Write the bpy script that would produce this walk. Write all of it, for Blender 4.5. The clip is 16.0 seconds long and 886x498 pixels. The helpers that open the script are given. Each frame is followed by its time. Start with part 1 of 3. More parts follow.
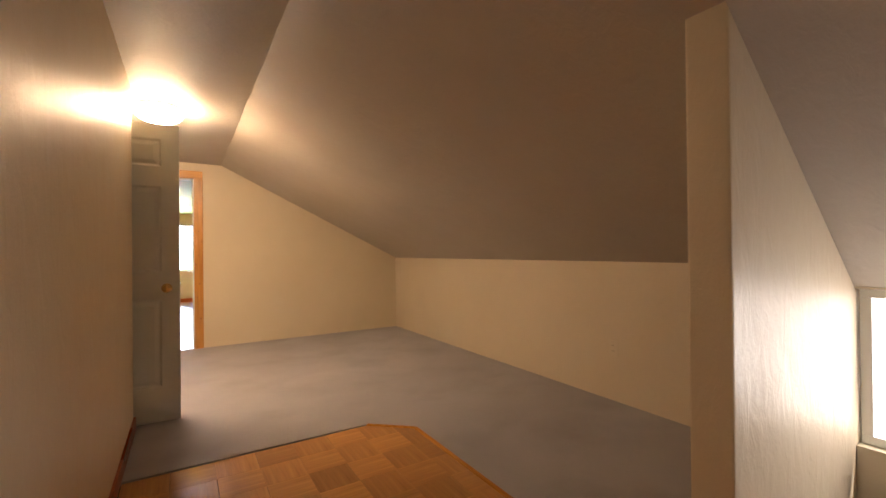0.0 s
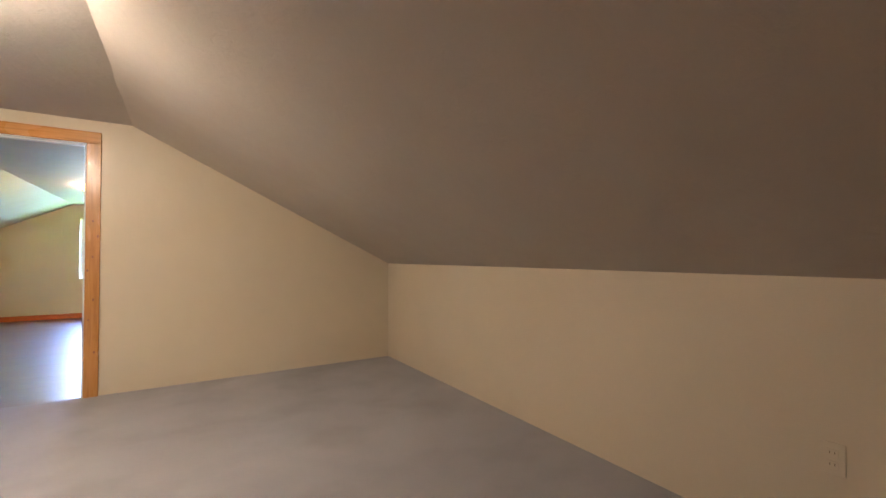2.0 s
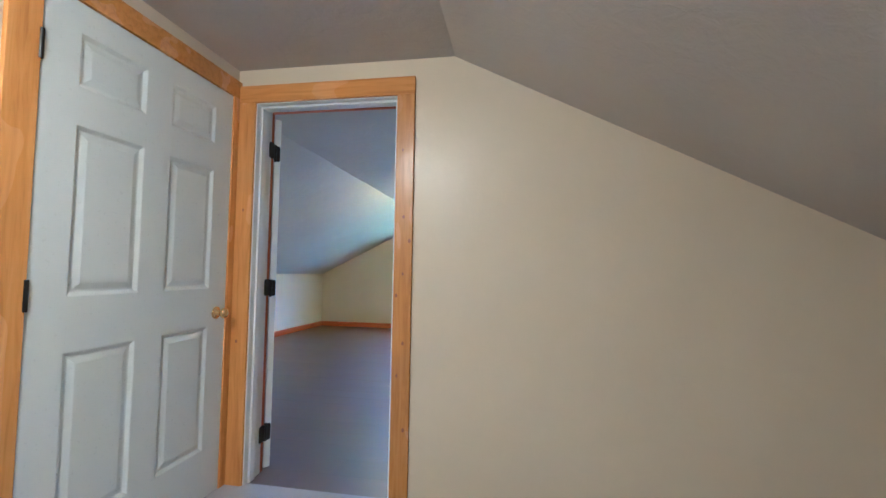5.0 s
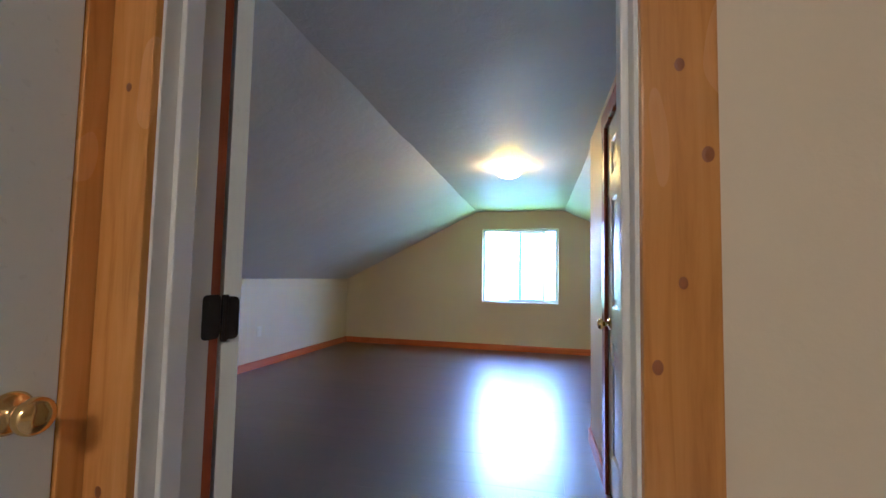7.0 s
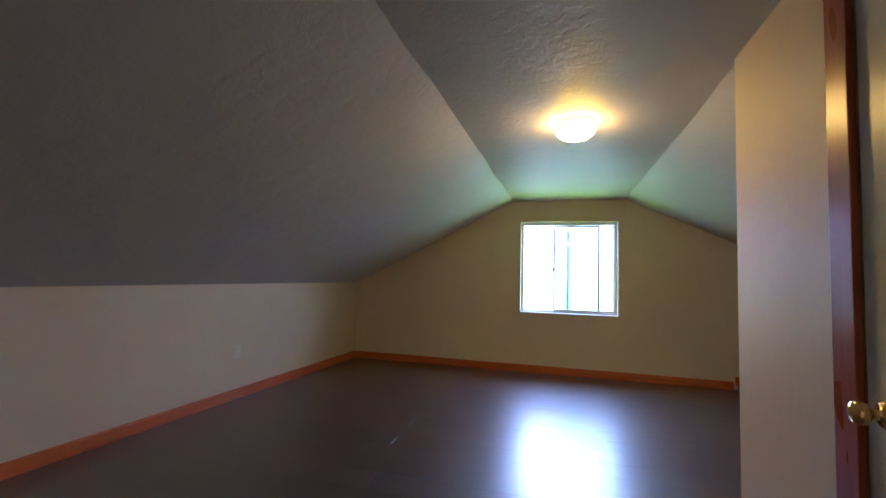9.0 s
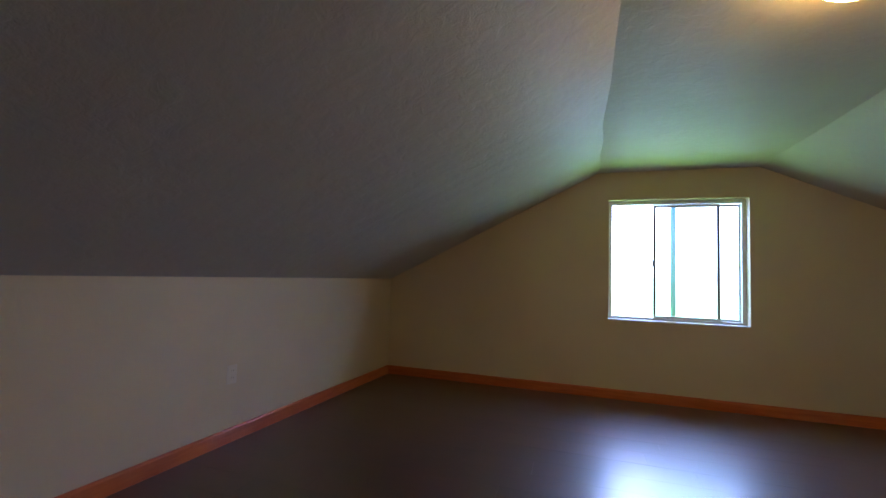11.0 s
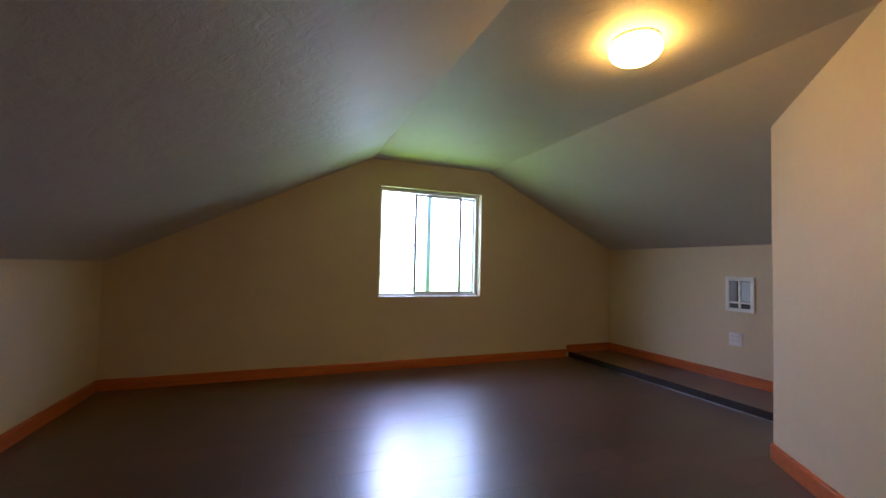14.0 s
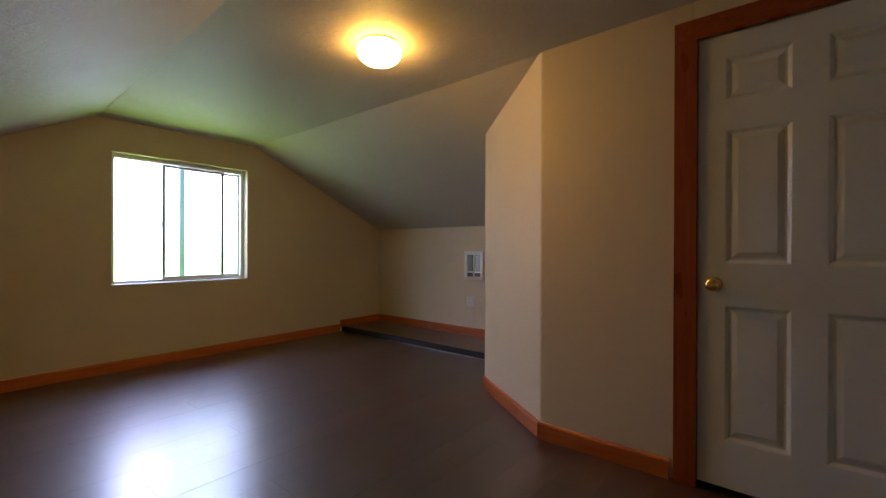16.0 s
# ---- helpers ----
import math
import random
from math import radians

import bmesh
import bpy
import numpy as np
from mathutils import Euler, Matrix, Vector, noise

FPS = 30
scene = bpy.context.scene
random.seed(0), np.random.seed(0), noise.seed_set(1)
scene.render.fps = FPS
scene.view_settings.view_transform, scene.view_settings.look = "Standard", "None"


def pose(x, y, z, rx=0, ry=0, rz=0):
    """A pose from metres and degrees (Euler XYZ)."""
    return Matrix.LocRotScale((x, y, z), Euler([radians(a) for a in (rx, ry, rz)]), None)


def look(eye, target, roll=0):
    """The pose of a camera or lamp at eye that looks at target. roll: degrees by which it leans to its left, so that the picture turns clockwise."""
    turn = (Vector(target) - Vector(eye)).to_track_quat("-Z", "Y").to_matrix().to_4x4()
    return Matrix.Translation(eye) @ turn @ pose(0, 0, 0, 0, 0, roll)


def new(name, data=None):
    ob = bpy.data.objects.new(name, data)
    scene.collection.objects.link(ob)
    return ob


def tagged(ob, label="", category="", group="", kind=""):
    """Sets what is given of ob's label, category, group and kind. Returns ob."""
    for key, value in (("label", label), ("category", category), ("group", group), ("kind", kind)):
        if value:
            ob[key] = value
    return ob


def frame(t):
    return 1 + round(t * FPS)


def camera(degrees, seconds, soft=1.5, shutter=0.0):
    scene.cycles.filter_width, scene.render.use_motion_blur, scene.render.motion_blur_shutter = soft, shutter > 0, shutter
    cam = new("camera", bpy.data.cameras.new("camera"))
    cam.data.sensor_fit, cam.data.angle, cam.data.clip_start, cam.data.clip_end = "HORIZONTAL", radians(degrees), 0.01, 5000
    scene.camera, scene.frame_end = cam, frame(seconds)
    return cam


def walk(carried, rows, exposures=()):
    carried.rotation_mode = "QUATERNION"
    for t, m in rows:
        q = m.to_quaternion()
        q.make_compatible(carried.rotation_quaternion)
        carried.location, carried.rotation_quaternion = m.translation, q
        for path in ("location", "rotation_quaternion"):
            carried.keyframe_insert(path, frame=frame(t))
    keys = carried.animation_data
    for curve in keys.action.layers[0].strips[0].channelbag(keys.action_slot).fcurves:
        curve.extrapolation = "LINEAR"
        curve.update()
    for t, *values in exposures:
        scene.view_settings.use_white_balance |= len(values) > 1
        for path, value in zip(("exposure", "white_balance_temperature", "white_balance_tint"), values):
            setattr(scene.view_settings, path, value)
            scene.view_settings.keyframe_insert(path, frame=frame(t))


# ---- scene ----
cam = camera(93.3, 16.0)
PATH = [
    (0, (-0.102, -5.82, 1.144), (0.949, -4.119, 1.153), -0.6),
    (0.5, (0.097, -5.486, 1.148), (1.188, -3.811, 1.159), -0.6),
    (1, (0.302, -5.118, 1.108), (1.412, -3.455, 1.132), -0.4),
    (1.5, (0.457, -4.772, 1.106), (1.566, -3.108, 1.132), -0.2),
    (2, (0.642, -4.351, 1.125), (1.704, -2.657, 1.162), 0.0),
    (2.5, (0.76, -3.936, 1.139), (1.757, -2.202, 1.184), 0.2),
    (3, (0.831, -3.534, 1.125), (1.548, -1.668, 1.185), 0.1),
    (3.5, (0.841, -3.139, 1.148), (1.231, -1.178, 1.211), 0.1),
    (4, (0.785, -2.774, 1.159), (0.839, -0.776, 1.231), 0.1),
    (4.2, (0.777, -2.634, 1.157), (0.665, -0.639, 1.234), 0.2),
    (6.5, (-0.029, -0.929, 1.143), (-0.455, 1.022, 1.258), 1.2),
    (7, (-0.14, -0.605, 1.129), (-0.575, 1.343, 1.247), 1.1),
    (7.5, (-0.204, -0.315, 1.156), (-0.6585, 1.63, 1.268), 1.8),
    (8, (-0.338, -0.061, 1.138), (-0.799, 1.882, 1.258), 1.2),
    (8.5, (-0.395, 0.207, 1.138), (-0.891, 2.141, 1.26), 1.6),
    (9, (-0.464, 0.527, 1.179), (-1.006, 2.449, 1.291), 1.4),
    (9.5, (-0.564, 0.788, 1.174), (-1.158, 2.695, 1.278), 1.6),
    (10, (-0.712, 1.051, 1.155), (-1.353, 2.942, 1.262), 1.7),
    (12.5, (-1.85, 1.993, 1.048), (-2.144, 3.968, 1.158), 2.2),
    (13, (-1.888, 1.98, 1.073), (-1.764, 3.974, 1.17), 1.9),
    (13.5, (-1.858, 1.83, 1.051), (-1.429, 3.781, 1.145), 1.7),
    (14, (-1.905, 1.693, 1.04), (-1.157, 3.546, 1.12), 1.3),
    (14.5, (-1.893, 1.619, 1.024), (-0.885, 3.346, 1.086), 1.1),
    (15, (-1.898, 1.558, 1.041), (-0.678, 3.143, 1.074), 0.7),
    (15.5, (-1.899, 1.514, 1.027), (-0.498, 2.941, 1.046), 0.4),
    (16, (-1.872, 1.474, 1.033), (-0.325, 2.742, 1.03), 0.2),
]
EXPOSURES = [(0, 0.5, 6700, 16), (1, 0.55, 5500, 10), (2, 0.5, 5100, 8), (3, 0.6, 4700, 4), (4.2, 0.65, 4030, 0),
             (6.5, 0.0, 4300, 4), (7.5, -0.55, 4850, 9), (9, -1.1, 5300, 11), (10.2, -1.35, 5350, 11), (12.5, -1.75, 5650, 13), (14, -1.55, 6250, 15), (16, -1.7, 6950, 15)]
walk(cam, [(t, look(eye, target, roll)) for t, eye, target, roll in PATH], EXPOSURES)

# ---- world, sun ----
world = bpy.data.worlds.new("sky")
scene.world = world
world.use_nodes = True
wn = world.node_tree.nodes
sky = wn.new("ShaderNodeTexSky")
sky.sky_type = 'NISHITA'
sky.sun_disc = False
sky.sun_elevation, sky.sun_rotation = radians(48), radians(200)
wn["Background"].inputs[1].default_value = 0.1
world.node_tree.links.new(sky.outputs[0], wn["Background"].inputs[0])
sun_data = bpy.data.lights.new("sun", 'SUN')
sun_data.energy, sun_data.angle, sun_data.color = 3.0, radians(0.5), (1, 0.95, 0.87)
sun = new("sun", sun_data)
sun.matrix_world = look((0, 0, 20), (-5, 14, 0))

LAMP_NORTH = 155.0
LAMP_SOUTH = 150.0
WARM_NORTH = (1.0, 0.55, 0.12, 1)
WARM_SOUTH = (1.0, 0.70, 0.42, 1)
DAY_NORTH = 46.0
DAY_SOUTH = 6.0


# ---- materials ----
def mat(name, color, rough=0.5, metal=0.0, spec=0.5):
    m = bpy.data.materials.new(name)
    m.use_nodes = True
    b = m.node_tree.nodes["Principled BSDF"]
    b.inputs["Base Color"].default_value = (*color, 1)
    b.inputs["Roughness"].default_value = rough
    b.inputs["Metallic"].default_value = metal
    b.inputs["Specular IOR Level"].default_value = spec
    return m


def nodes_of(m):
    return m.node_tree.nodes, m.node_tree.links, m.node_tree.nodes["Principled BSDF"]


def tex(m, scale, detail=4, stretch=(1, 1, 1), rough=0.55, distortion=0.0, space="Object"):
    n, l, b = nodes_of(m)
    if space == "World":
        src = n.new("ShaderNodeNewGeometry").outputs["Position"]
    else:
        src = n.new("ShaderNodeTexCoord").outputs["Object"]
    mp = n.new("ShaderNodeMapping")
    mp.inputs["Scale"].default_value = stretch
    l.new(src, mp.inputs[0])
    t = n.new("ShaderNodeTexNoise")
    t.inputs["Scale"].default_value = scale
    t.inputs["Detail"].default_value = detail
    t.inputs["Roughness"].default_value = rough
    t.inputs["Distortion"].default_value = distortion
    l.new(mp.outputs[0], t.inputs["Vector"])
    return t


def ramp(m, src, stops):
    n, l, b = nodes_of(m)
    r = n.new("ShaderNodeValToRGB")
    e = r.color_ramp.elements
    e[0].position, e[0].color = stops[0][0], (*stops[0][1], 1)
    e[1].position, e[1].color = stops[-1][0], (*stops[-1][1], 1)
    for p, c in stops[1:-1]:
        x = e.new(p)
        x.color = (*c, 1)
    l.new(src, r.inputs[0])
    return r.outputs[0]


def mix(m, fac, a, c, mode='MIX'):
    n, l, b = nodes_of(m)
    x = n.new("ShaderNodeMix")
    x.data_type, x.blend_type = 'RGBA', mode
    for sock, v in ((x.inputs[0], fac), (x.inputs[6], a), (x.inputs[7], c)):
        if isinstance(v, (int, float)):
            sock.default_value = v
        elif isinstance(v, tuple):
            sock.default_value = (*v, 1)
        else:
            l.new(v, sock)
    return x.outputs[2]


def bump(m, pairs):
    n, l, b = nodes_of(m)
    last = None
    for src, strength, dist in pairs:
        x = n.new("ShaderNodeBump")
        x.inputs["Strength"].default_value = strength
        x.inputs["Distance"].default_value = dist
        l.new(src, x.inputs["Height"])
        if last:
            l.new(last, x.inputs["Normal"])
        last = x.outputs[0]
    l.new(last, b.inputs["Normal"])


def rough_from(m, src, lo, hi):
    n, l, b = nodes_of(m)
    x = n.new("ShaderNodeMapRange")
    x.inputs[1].default_value, x.inputs[2].default_value = 0.3, 0.7
    x.inputs[3].default_value, x.inputs[4].default_value = lo, hi
    l.new(src, x.inputs[0])
    l.new(x.outputs[0], b.inputs["Roughness"])


def paint(name, c1, c2, lo, hi, peel=0.25, trow=0.16):
    m = mat(name, c1)
    n, l, b = nodes_of(m)
    big = tex(m, 1.1, 3, space="World")
    mid = tex(m, 7, 4, space="World")
    fine = tex(m, 130, 3, space="World")
    trowel = tex(m, 16, 5, (1, 1, 0.45), distortion=0.8, space="World")
    col = ramp(m, big.outputs[0], [(0.3, c1), (0.7, c2)])
    col = mix(m, 0.05, col, mid.outputs[1], 'SOFT_LIGHT')
    l.new(col, b.inputs["Base Color"])
    rough_from(m, mid.outputs[0], lo, hi)
    bump(m, [(mid.outputs[0], 0.12, 0.02), (trowel.outputs[0], trow, 0.008), (fine.outputs[0], peel, 0.0015)])
    return m


WALL = paint("cream_wall_paint", (0.66, 0.575, 0.43), (0.70, 0.615, 0.47), 0.30, 0.42)
# window room walls: rougher cream, with the lamp's yellow put into the colour
EGGSHELL_LAMPLIT = paint("cream_eggshell_lamp_yellow", (0.64, 0.53, 0.345), (0.68, 0.57, 0.385), 0.52, 0.62, 0.3, 0.26)
CEIL = paint("ceiling_paint", (0.50, 0.455, 0.40), (0.55, 0.50, 0.44), 0.53, 0.65, 0.6, 0.55)
GLOSSWALL = paint("brushed_semi_gloss_wall_paint", (0.64, 0.54, 0.39), (0.68, 0.58, 0.43), 0.41, 0.52, 0.4, 0.5)


def wood(name, dark, mid_c, light, rough=0.32, axis=2, vary=(0.86, 1.12), gloss_var=0.1):
    m = mat(name, mid_c, rough)
    n, l, b = nodes_of(m)
    st = [14, 14, 14]
    st[axis] = 0.9
    grain = tex(m, 3.0, 6, tuple(st), 0.6, 0.6)
    st2 = [1, 1, 1]
    st2[axis] = 0.35
    broad = tex(m, 5, 2, tuple(st2))
    col = ramp(m, grain.outputs[0], [(0.25, dark), (0.5, mid_c), (0.75, light)])
    col = mix(m, 0.10, col, ramp(m, broad.outputs[0], [(0.3, dark), (0.7, light)]))
    info = n.new("ShaderNodeObjectInfo")
    hsv = n.new("ShaderNodeHueSaturation")
    mr = n.new("ShaderNodeMapRange")
    mr.inputs[3].default_value, mr.inputs[4].default_value = vary
    l.new(info.outputs["Random"], mr.inputs[0])
    l.new(mr.outputs[0], hsv.inputs["Value"])
    l.new(col, hsv.inputs["Color"])
    l.new(hsv.outputs[0], b.inputs["Base Color"])
    rough_from(m, broad.outputs[0], rough - 0.06, rough + gloss_var)
    bump(m, [(grain.outputs[0], 0.12, 0.002)])
    return m


PINE_V = wood("varnished_pine_upright", (0.40, 0.165, 0.035), (0.58, 0.27, 0.06), (0.66, 0.33, 0.09), 0.22, 2)
PINE_X = wood("varnished_pine_head_x", (0.40, 0.165, 0.035), (0.58, 0.27, 0.06), (0.66, 0.33, 0.09), 0.22, 0)
PINE_Y = wood("varnished_pine_head_y", (0.40, 0.165, 0.035), (0.58, 0.27, 0.06), (0.66, 0.33, 0.09), 0.22, 1)
KNOT = mat("pine_knot", (0.24, 0.085, 0.02), 0.35)
RED_V = wood("redwood_stain_upright", (0.22, 0.034, 0.007), (0.33, 0.058, 0.011), (0.40, 0.085, 0.016), 0.3, 2)
RED_Y = wood("redwood_stain_along", (0.22, 0.034, 0.007), (0.33, 0.058, 0.011), (0.40, 0.085, 0.016), 0.3, 1)
BASE_X = wood("baseboard_stain_x", (0.36, 0.078, 0.013), (0.48, 0.115, 0.020), (0.55, 0.155, 0.032), 0.38, 0)
BASE_Y = wood("baseboard_stain_y", (0.36, 0.078, 0.013), (0.48, 0.115, 0.020), (0.55, 0.155, 0.032), 0.38, 1)
PARQUET = wood("oak_parquet", (0.36, 0.16, 0.045), (0.52, 0.25, 0.075), (0.62, 0.33, 0.11), 0.33, 1, (0.78, 1.2))
SUBFLOOR = mat("dark_joint", (0.05, 0.03, 0.02), 0.8)

DOORPAINT = mat("semi_gloss_white_paint", (0.72, 0.76, 0.75), 0.3)
_g = tex(DOORPAINT, 6, 2, (6, 6, 0.7))
_f = tex(DOORPAINT, 60, 3)
rough_from(DOORPAINT, _f.outputs[0], 0.26, 0.38)
bump(DOORPAINT, [(_g.outputs[0], 0.05, 0.001), (_f.outputs[0], 0.04, 0.0006)])
JAMB = mat("white_jamb_paint", (0.74, 0.74, 0.72), 0.32)
_g = tex(JAMB, 9, 4, (8, 8, 0.7))
bump(JAMB, [(_g.outputs[0], 0.1, 0.002)])
rough_from(JAMB, _g.outputs[0], 0.28, 0.4)
BRASS = mat("polished_brass", (0.80, 0.56, 0.22), 0.16, 1.0)
_f = tex(BRASS, 20, 3)
rough_from(BRASS, _f.outputs[0], 0.12, 0.26)
BLACK = mat("dark_bronze_hinge", (0.02, 0.018, 0.017), 0.4, 0.6)
_f = tex(BLACK, 30, 3)
rough_from(BLACK, _f.outputs[0], 0.32, 0.5)
VINYL = mat("white_vinyl", (0.78, 0.80, 0.80), 0.35)
_f = tex(VINYL, 14, 3)
rough_from(VINYL, _f.outputs[0], 0.3, 0.42)
# pale green and transmission lighten this stile in place of daylight bloom
STILE_BLOOM = mat("green_tinted_stile_bloom", (0.42, 0.66, 0.56), 0.5)
STILE_BLOOM.node_tree.nodes["Principled BSDF"].inputs["Transmission Weight"].default_value = 0.35
GREYVINYL = mat("grey_sash_vinyl", (0.20, 0.21, 0.20), 0.4)
_f = tex(GREYVINYL, 14, 3)
rough_from(GREYVINYL, _f.outputs[0], 0.35, 0.5)
PLATE = mat("ivory_plastic", (0.69, 0.61, 0.47), 0.35)
_f = tex(PLATE, 40, 2)
rough_from(PLATE, _f.outputs[0], 0.3, 0.42)
SLOT = mat("dark_slot", (0.05, 0.045, 0.04), 0.6)
PLUGSLOT = mat("brown_socket_slot", (0.28, 0.22, 0.15), 0.6)
ENAMEL = mat("white_enamel", (0.78, 0.77, 0.74), 0.32)
_f = tex(ENAMEL, 25, 3)
rough_from(ENAMEL, _f.outputs[0], 0.28, 0.4)
GRILLE = mat("grey_grille_metal", (0.30, 0.30, 0.29), 0.4, 0.7)
_f = tex(GRILLE, 25, 3)
rough_from(GRILLE, _f.outputs[0], 0.35, 0.5)
ALU = mat("aluminium_edge_strip", (0.40, 0.40, 0.41), 0.3, 1.0)
_f = tex(ALU, 30, 3)
rough_from(ALU, _f.outputs[0], 0.25, 0.45)
BLACKVINYL = mat("black_edge_rubber", (0.02, 0.018, 0.018), 0.5)
_f = tex(BLACKVINYL, 30, 3)
rough_from(BLACKVINYL, _f.outputs[0], 0.6, 0.8)

CARPET = mat("grey_carpet", (0.36, 0.34, 0.35), 0.95, spec=0.1)
_n, _l, _b = nodes_of(CARPET)
_big = tex(CARPET, 1.3, 4, distortion=0.5)
_st = tex(CARPET, 1.7, 3, (1, 1.3, 1), distortion=0.1)
_fib = tex(CARPET, 320, 2)
_mid = tex(CARPET, 40, 3)
_c = ramp(CARPET, _big.outputs[0], [(0.3, (0.36, 0.35, 0.375)), (0.7, (0.43, 0.42, 0.445))])
_c = mix(CARPET, ramp(CARPET, _st.outputs[0], [(0.50, (0, 0, 0)), (0.74, (0.5, 0.5, 0.5))]), _c, (0.29, 0.275, 0.28))
_c = mix(CARPET, 0.35, _c, _fib.outputs[1], 'SOFT_LIGHT')
_l.new(_c, _b.inputs["Base Color"])
_b.inputs["Sheen Weight"].default_value = 0.15
bump(CARPET, [(_mid.outputs[0], 0.3, 0.006), (_fib.outputs[0], 0.7, 0.004)])

PLANK = mat("dark_laminate_plank", (0.025, 0.012, 0.010), 0.45)
_n, _l, _b = nodes_of(PLANK)
_gr = tex(PLANK, 3, 3, (1.0, 8, 8), 0.5, 0.1, space="World")
_bl = tex(PLANK, 2.6, 4, (0.6, 1.7, 1), space="World")
_c = ramp(PLANK, _gr.outputs[0], [(0.25, (0.019, 0.0095, 0.008)), (0.5, (0.024, 0.0115, 0.0095)), (0.78, (0.031, 0.014, 0.011))])
_c = mix(PLANK, ramp(PLANK, _bl.outputs[0], [(0.3, (0, 0, 0)), (0.7, (0.9, 0.9, 0.9))]), _c, (0.062, 0.022, 0.015))
_i = _n.new("ShaderNodeObjectInfo")
_h = _n.new("ShaderNodeHueSaturation")
_r = _n.new("ShaderNodeMapRange")
_r.inputs[3].default_value, _r.inputs[4].default_value = 0.7, 1.4
_l.new(_i.outputs["Random"], _r.inputs[0])
_l.new(_r.outputs[0], _h.inputs["Value"])
_l.new(_c, _h.inputs["Color"])
_l.new(_h.outputs[0], _b.inputs["Base Color"])
_b.inputs["Specular IOR Level"].default_value = 0.35
_b.inputs["Coat Weight"].default_value = 1.0
_b.inputs["Coat IOR"].default_value = 2.0
_m = _n.new("ShaderNodeMapRange")
_m.inputs[1].default_value, _m.inputs[2].default_value, _m.inputs[3].default_value, _m.inputs[4].default_value = 0.3, 0.7, 0.280, 0.335
_l.new(_bl.outputs[0], _m.inputs[0])
_l.new(_m.outputs[0], _b.inputs["Coat Roughness"])


def emitter(name, color, strength):
    m = bpy.data.materials.new(name)
    m.use_nodes = True
    n = m.node_tree.nodes
    n.remove(n["Principled BSDF"])
    e = n.new("ShaderNodeEmission")
    e.inputs[0].default_value = color
    e.inputs[1].default_value = strength
    m.node_tree.links.new(e.outputs[0], n["Material Output"].inputs[0])
    return m, e


GLOW_N, _ = emitter("lit_opal_glass_north", WARM_NORTH, LAMP_NORTH)
GLOW_S, _ = emitter("lit_opal_glass_south", WARM_SOUTH, LAMP_SOUTH)


def daylight(name, strength, low, high, z0, z1, middle=None):
    m, e = emitter(name, (1, 1, 1, 1), strength)
    n, l = m.node_tree.nodes, m.node_tree.links
    g = n.new("ShaderNodeNewGeometry")
    s = n.new("ShaderNodeSeparateXYZ")
    l.new(g.outputs["Position"], s.inputs[0])
    r = n.new("ShaderNodeMapRange")
    r.inputs[1].default_value, r.inputs[2].default_value = z0, z1
    l.new(s.outputs[2], r.inputs[0])
    c = n.new("ShaderNodeValToRGB")
    c.color_ramp.elements[0].color = (*low, 1)
    c.color_ramp.elements[1].color = (*high, 1)
    if middle:
        c.color_ramp.elements.new(middle[0]).color = (*middle[1], 1)
    l.new(r.outputs[0], c.inputs[0])
    l.new(c.outputs[0], e.inputs[0])
    return m


SKY_N = daylight("bright_garden_and_sky", DAY_NORTH, (0.22, 0.42, 0.05), (0.80, 0.92, 1.65), 0.3, 1.9, (0.42, (0.25, 0.34, 0.31)))
SKY_S = daylight("bright_sky", DAY_SOUTH, (1.0, 0.93, 0.86), (1.0, 0.93, 0.86), 0.0, 1.5)
GLASS = bpy.data.materials.new("window_glass")
GLASS.use_nodes = True
_n, _l = GLASS.node_tree.nodes, GLASS.node_tree.links
_n.remove(_n["Principled BSDF"])
_clear, _shine, _blend = _n.new("ShaderNodeBsdfTransparent"), _n.new("ShaderNodeBsdfGlossy"), _n.new("ShaderNodeMixShader")
_clear.inputs[0].default_value = (0.96, 0.985, 0.97, 1)
_shine.inputs["Roughness"].default_value = 0.0
_blend.inputs[0].default_value = 0.05
_l.new(_clear.outputs[0], _blend.inputs[1])
_l.new(_shine.outputs[0], _blend.inputs[2])
_l.new(_blend.outputs[0], _n["Material Output"].inputs[0])


# ---- mesh helpers ----
def box(bm, x0, x1, y0, y1, z0, z1):
    v = [bm.verts.new(p) for p in ((x0, y0, z0), (x1, y0, z0), (x1, y1, z0), (x0, y1, z0),
                                   (x0, y0, z1), (x1, y0, z1), (x1, y1, z1), (x0, y1, z1))]
    for f in ((3, 2, 1, 0), (4, 5, 6, 7), (0, 1, 5, 4), (1, 2, 6, 5), (2, 3, 7, 6), (3, 0, 4, 7)):
        bm.faces.new([v[i] for i in f])
    return v


def prism(bm, pts, axis, a, b):
    """Polygon pts extruded from a to b along axis: 'y' takes (x, z), 'x' takes (y, z), 'z' takes (x, y)."""
    def put(p, t):
        return {"y": (p[0], t, p[1]), "x": (t, p[0], p[1]), "z": (p[0], p[1], t)}[axis]
    lo = [bm.verts.new(put(p, a)) for p in pts]
    hi = [bm.verts.new(put(p, b)) for p in pts]
    bm.faces.new(lo)
    bm.faces.new(hi[::-1])
    k = len(pts)
    for i in range(k):
        j = (i + 1) % k
        bm.faces.new((lo[j], lo[i], hi[i], hi[j]))


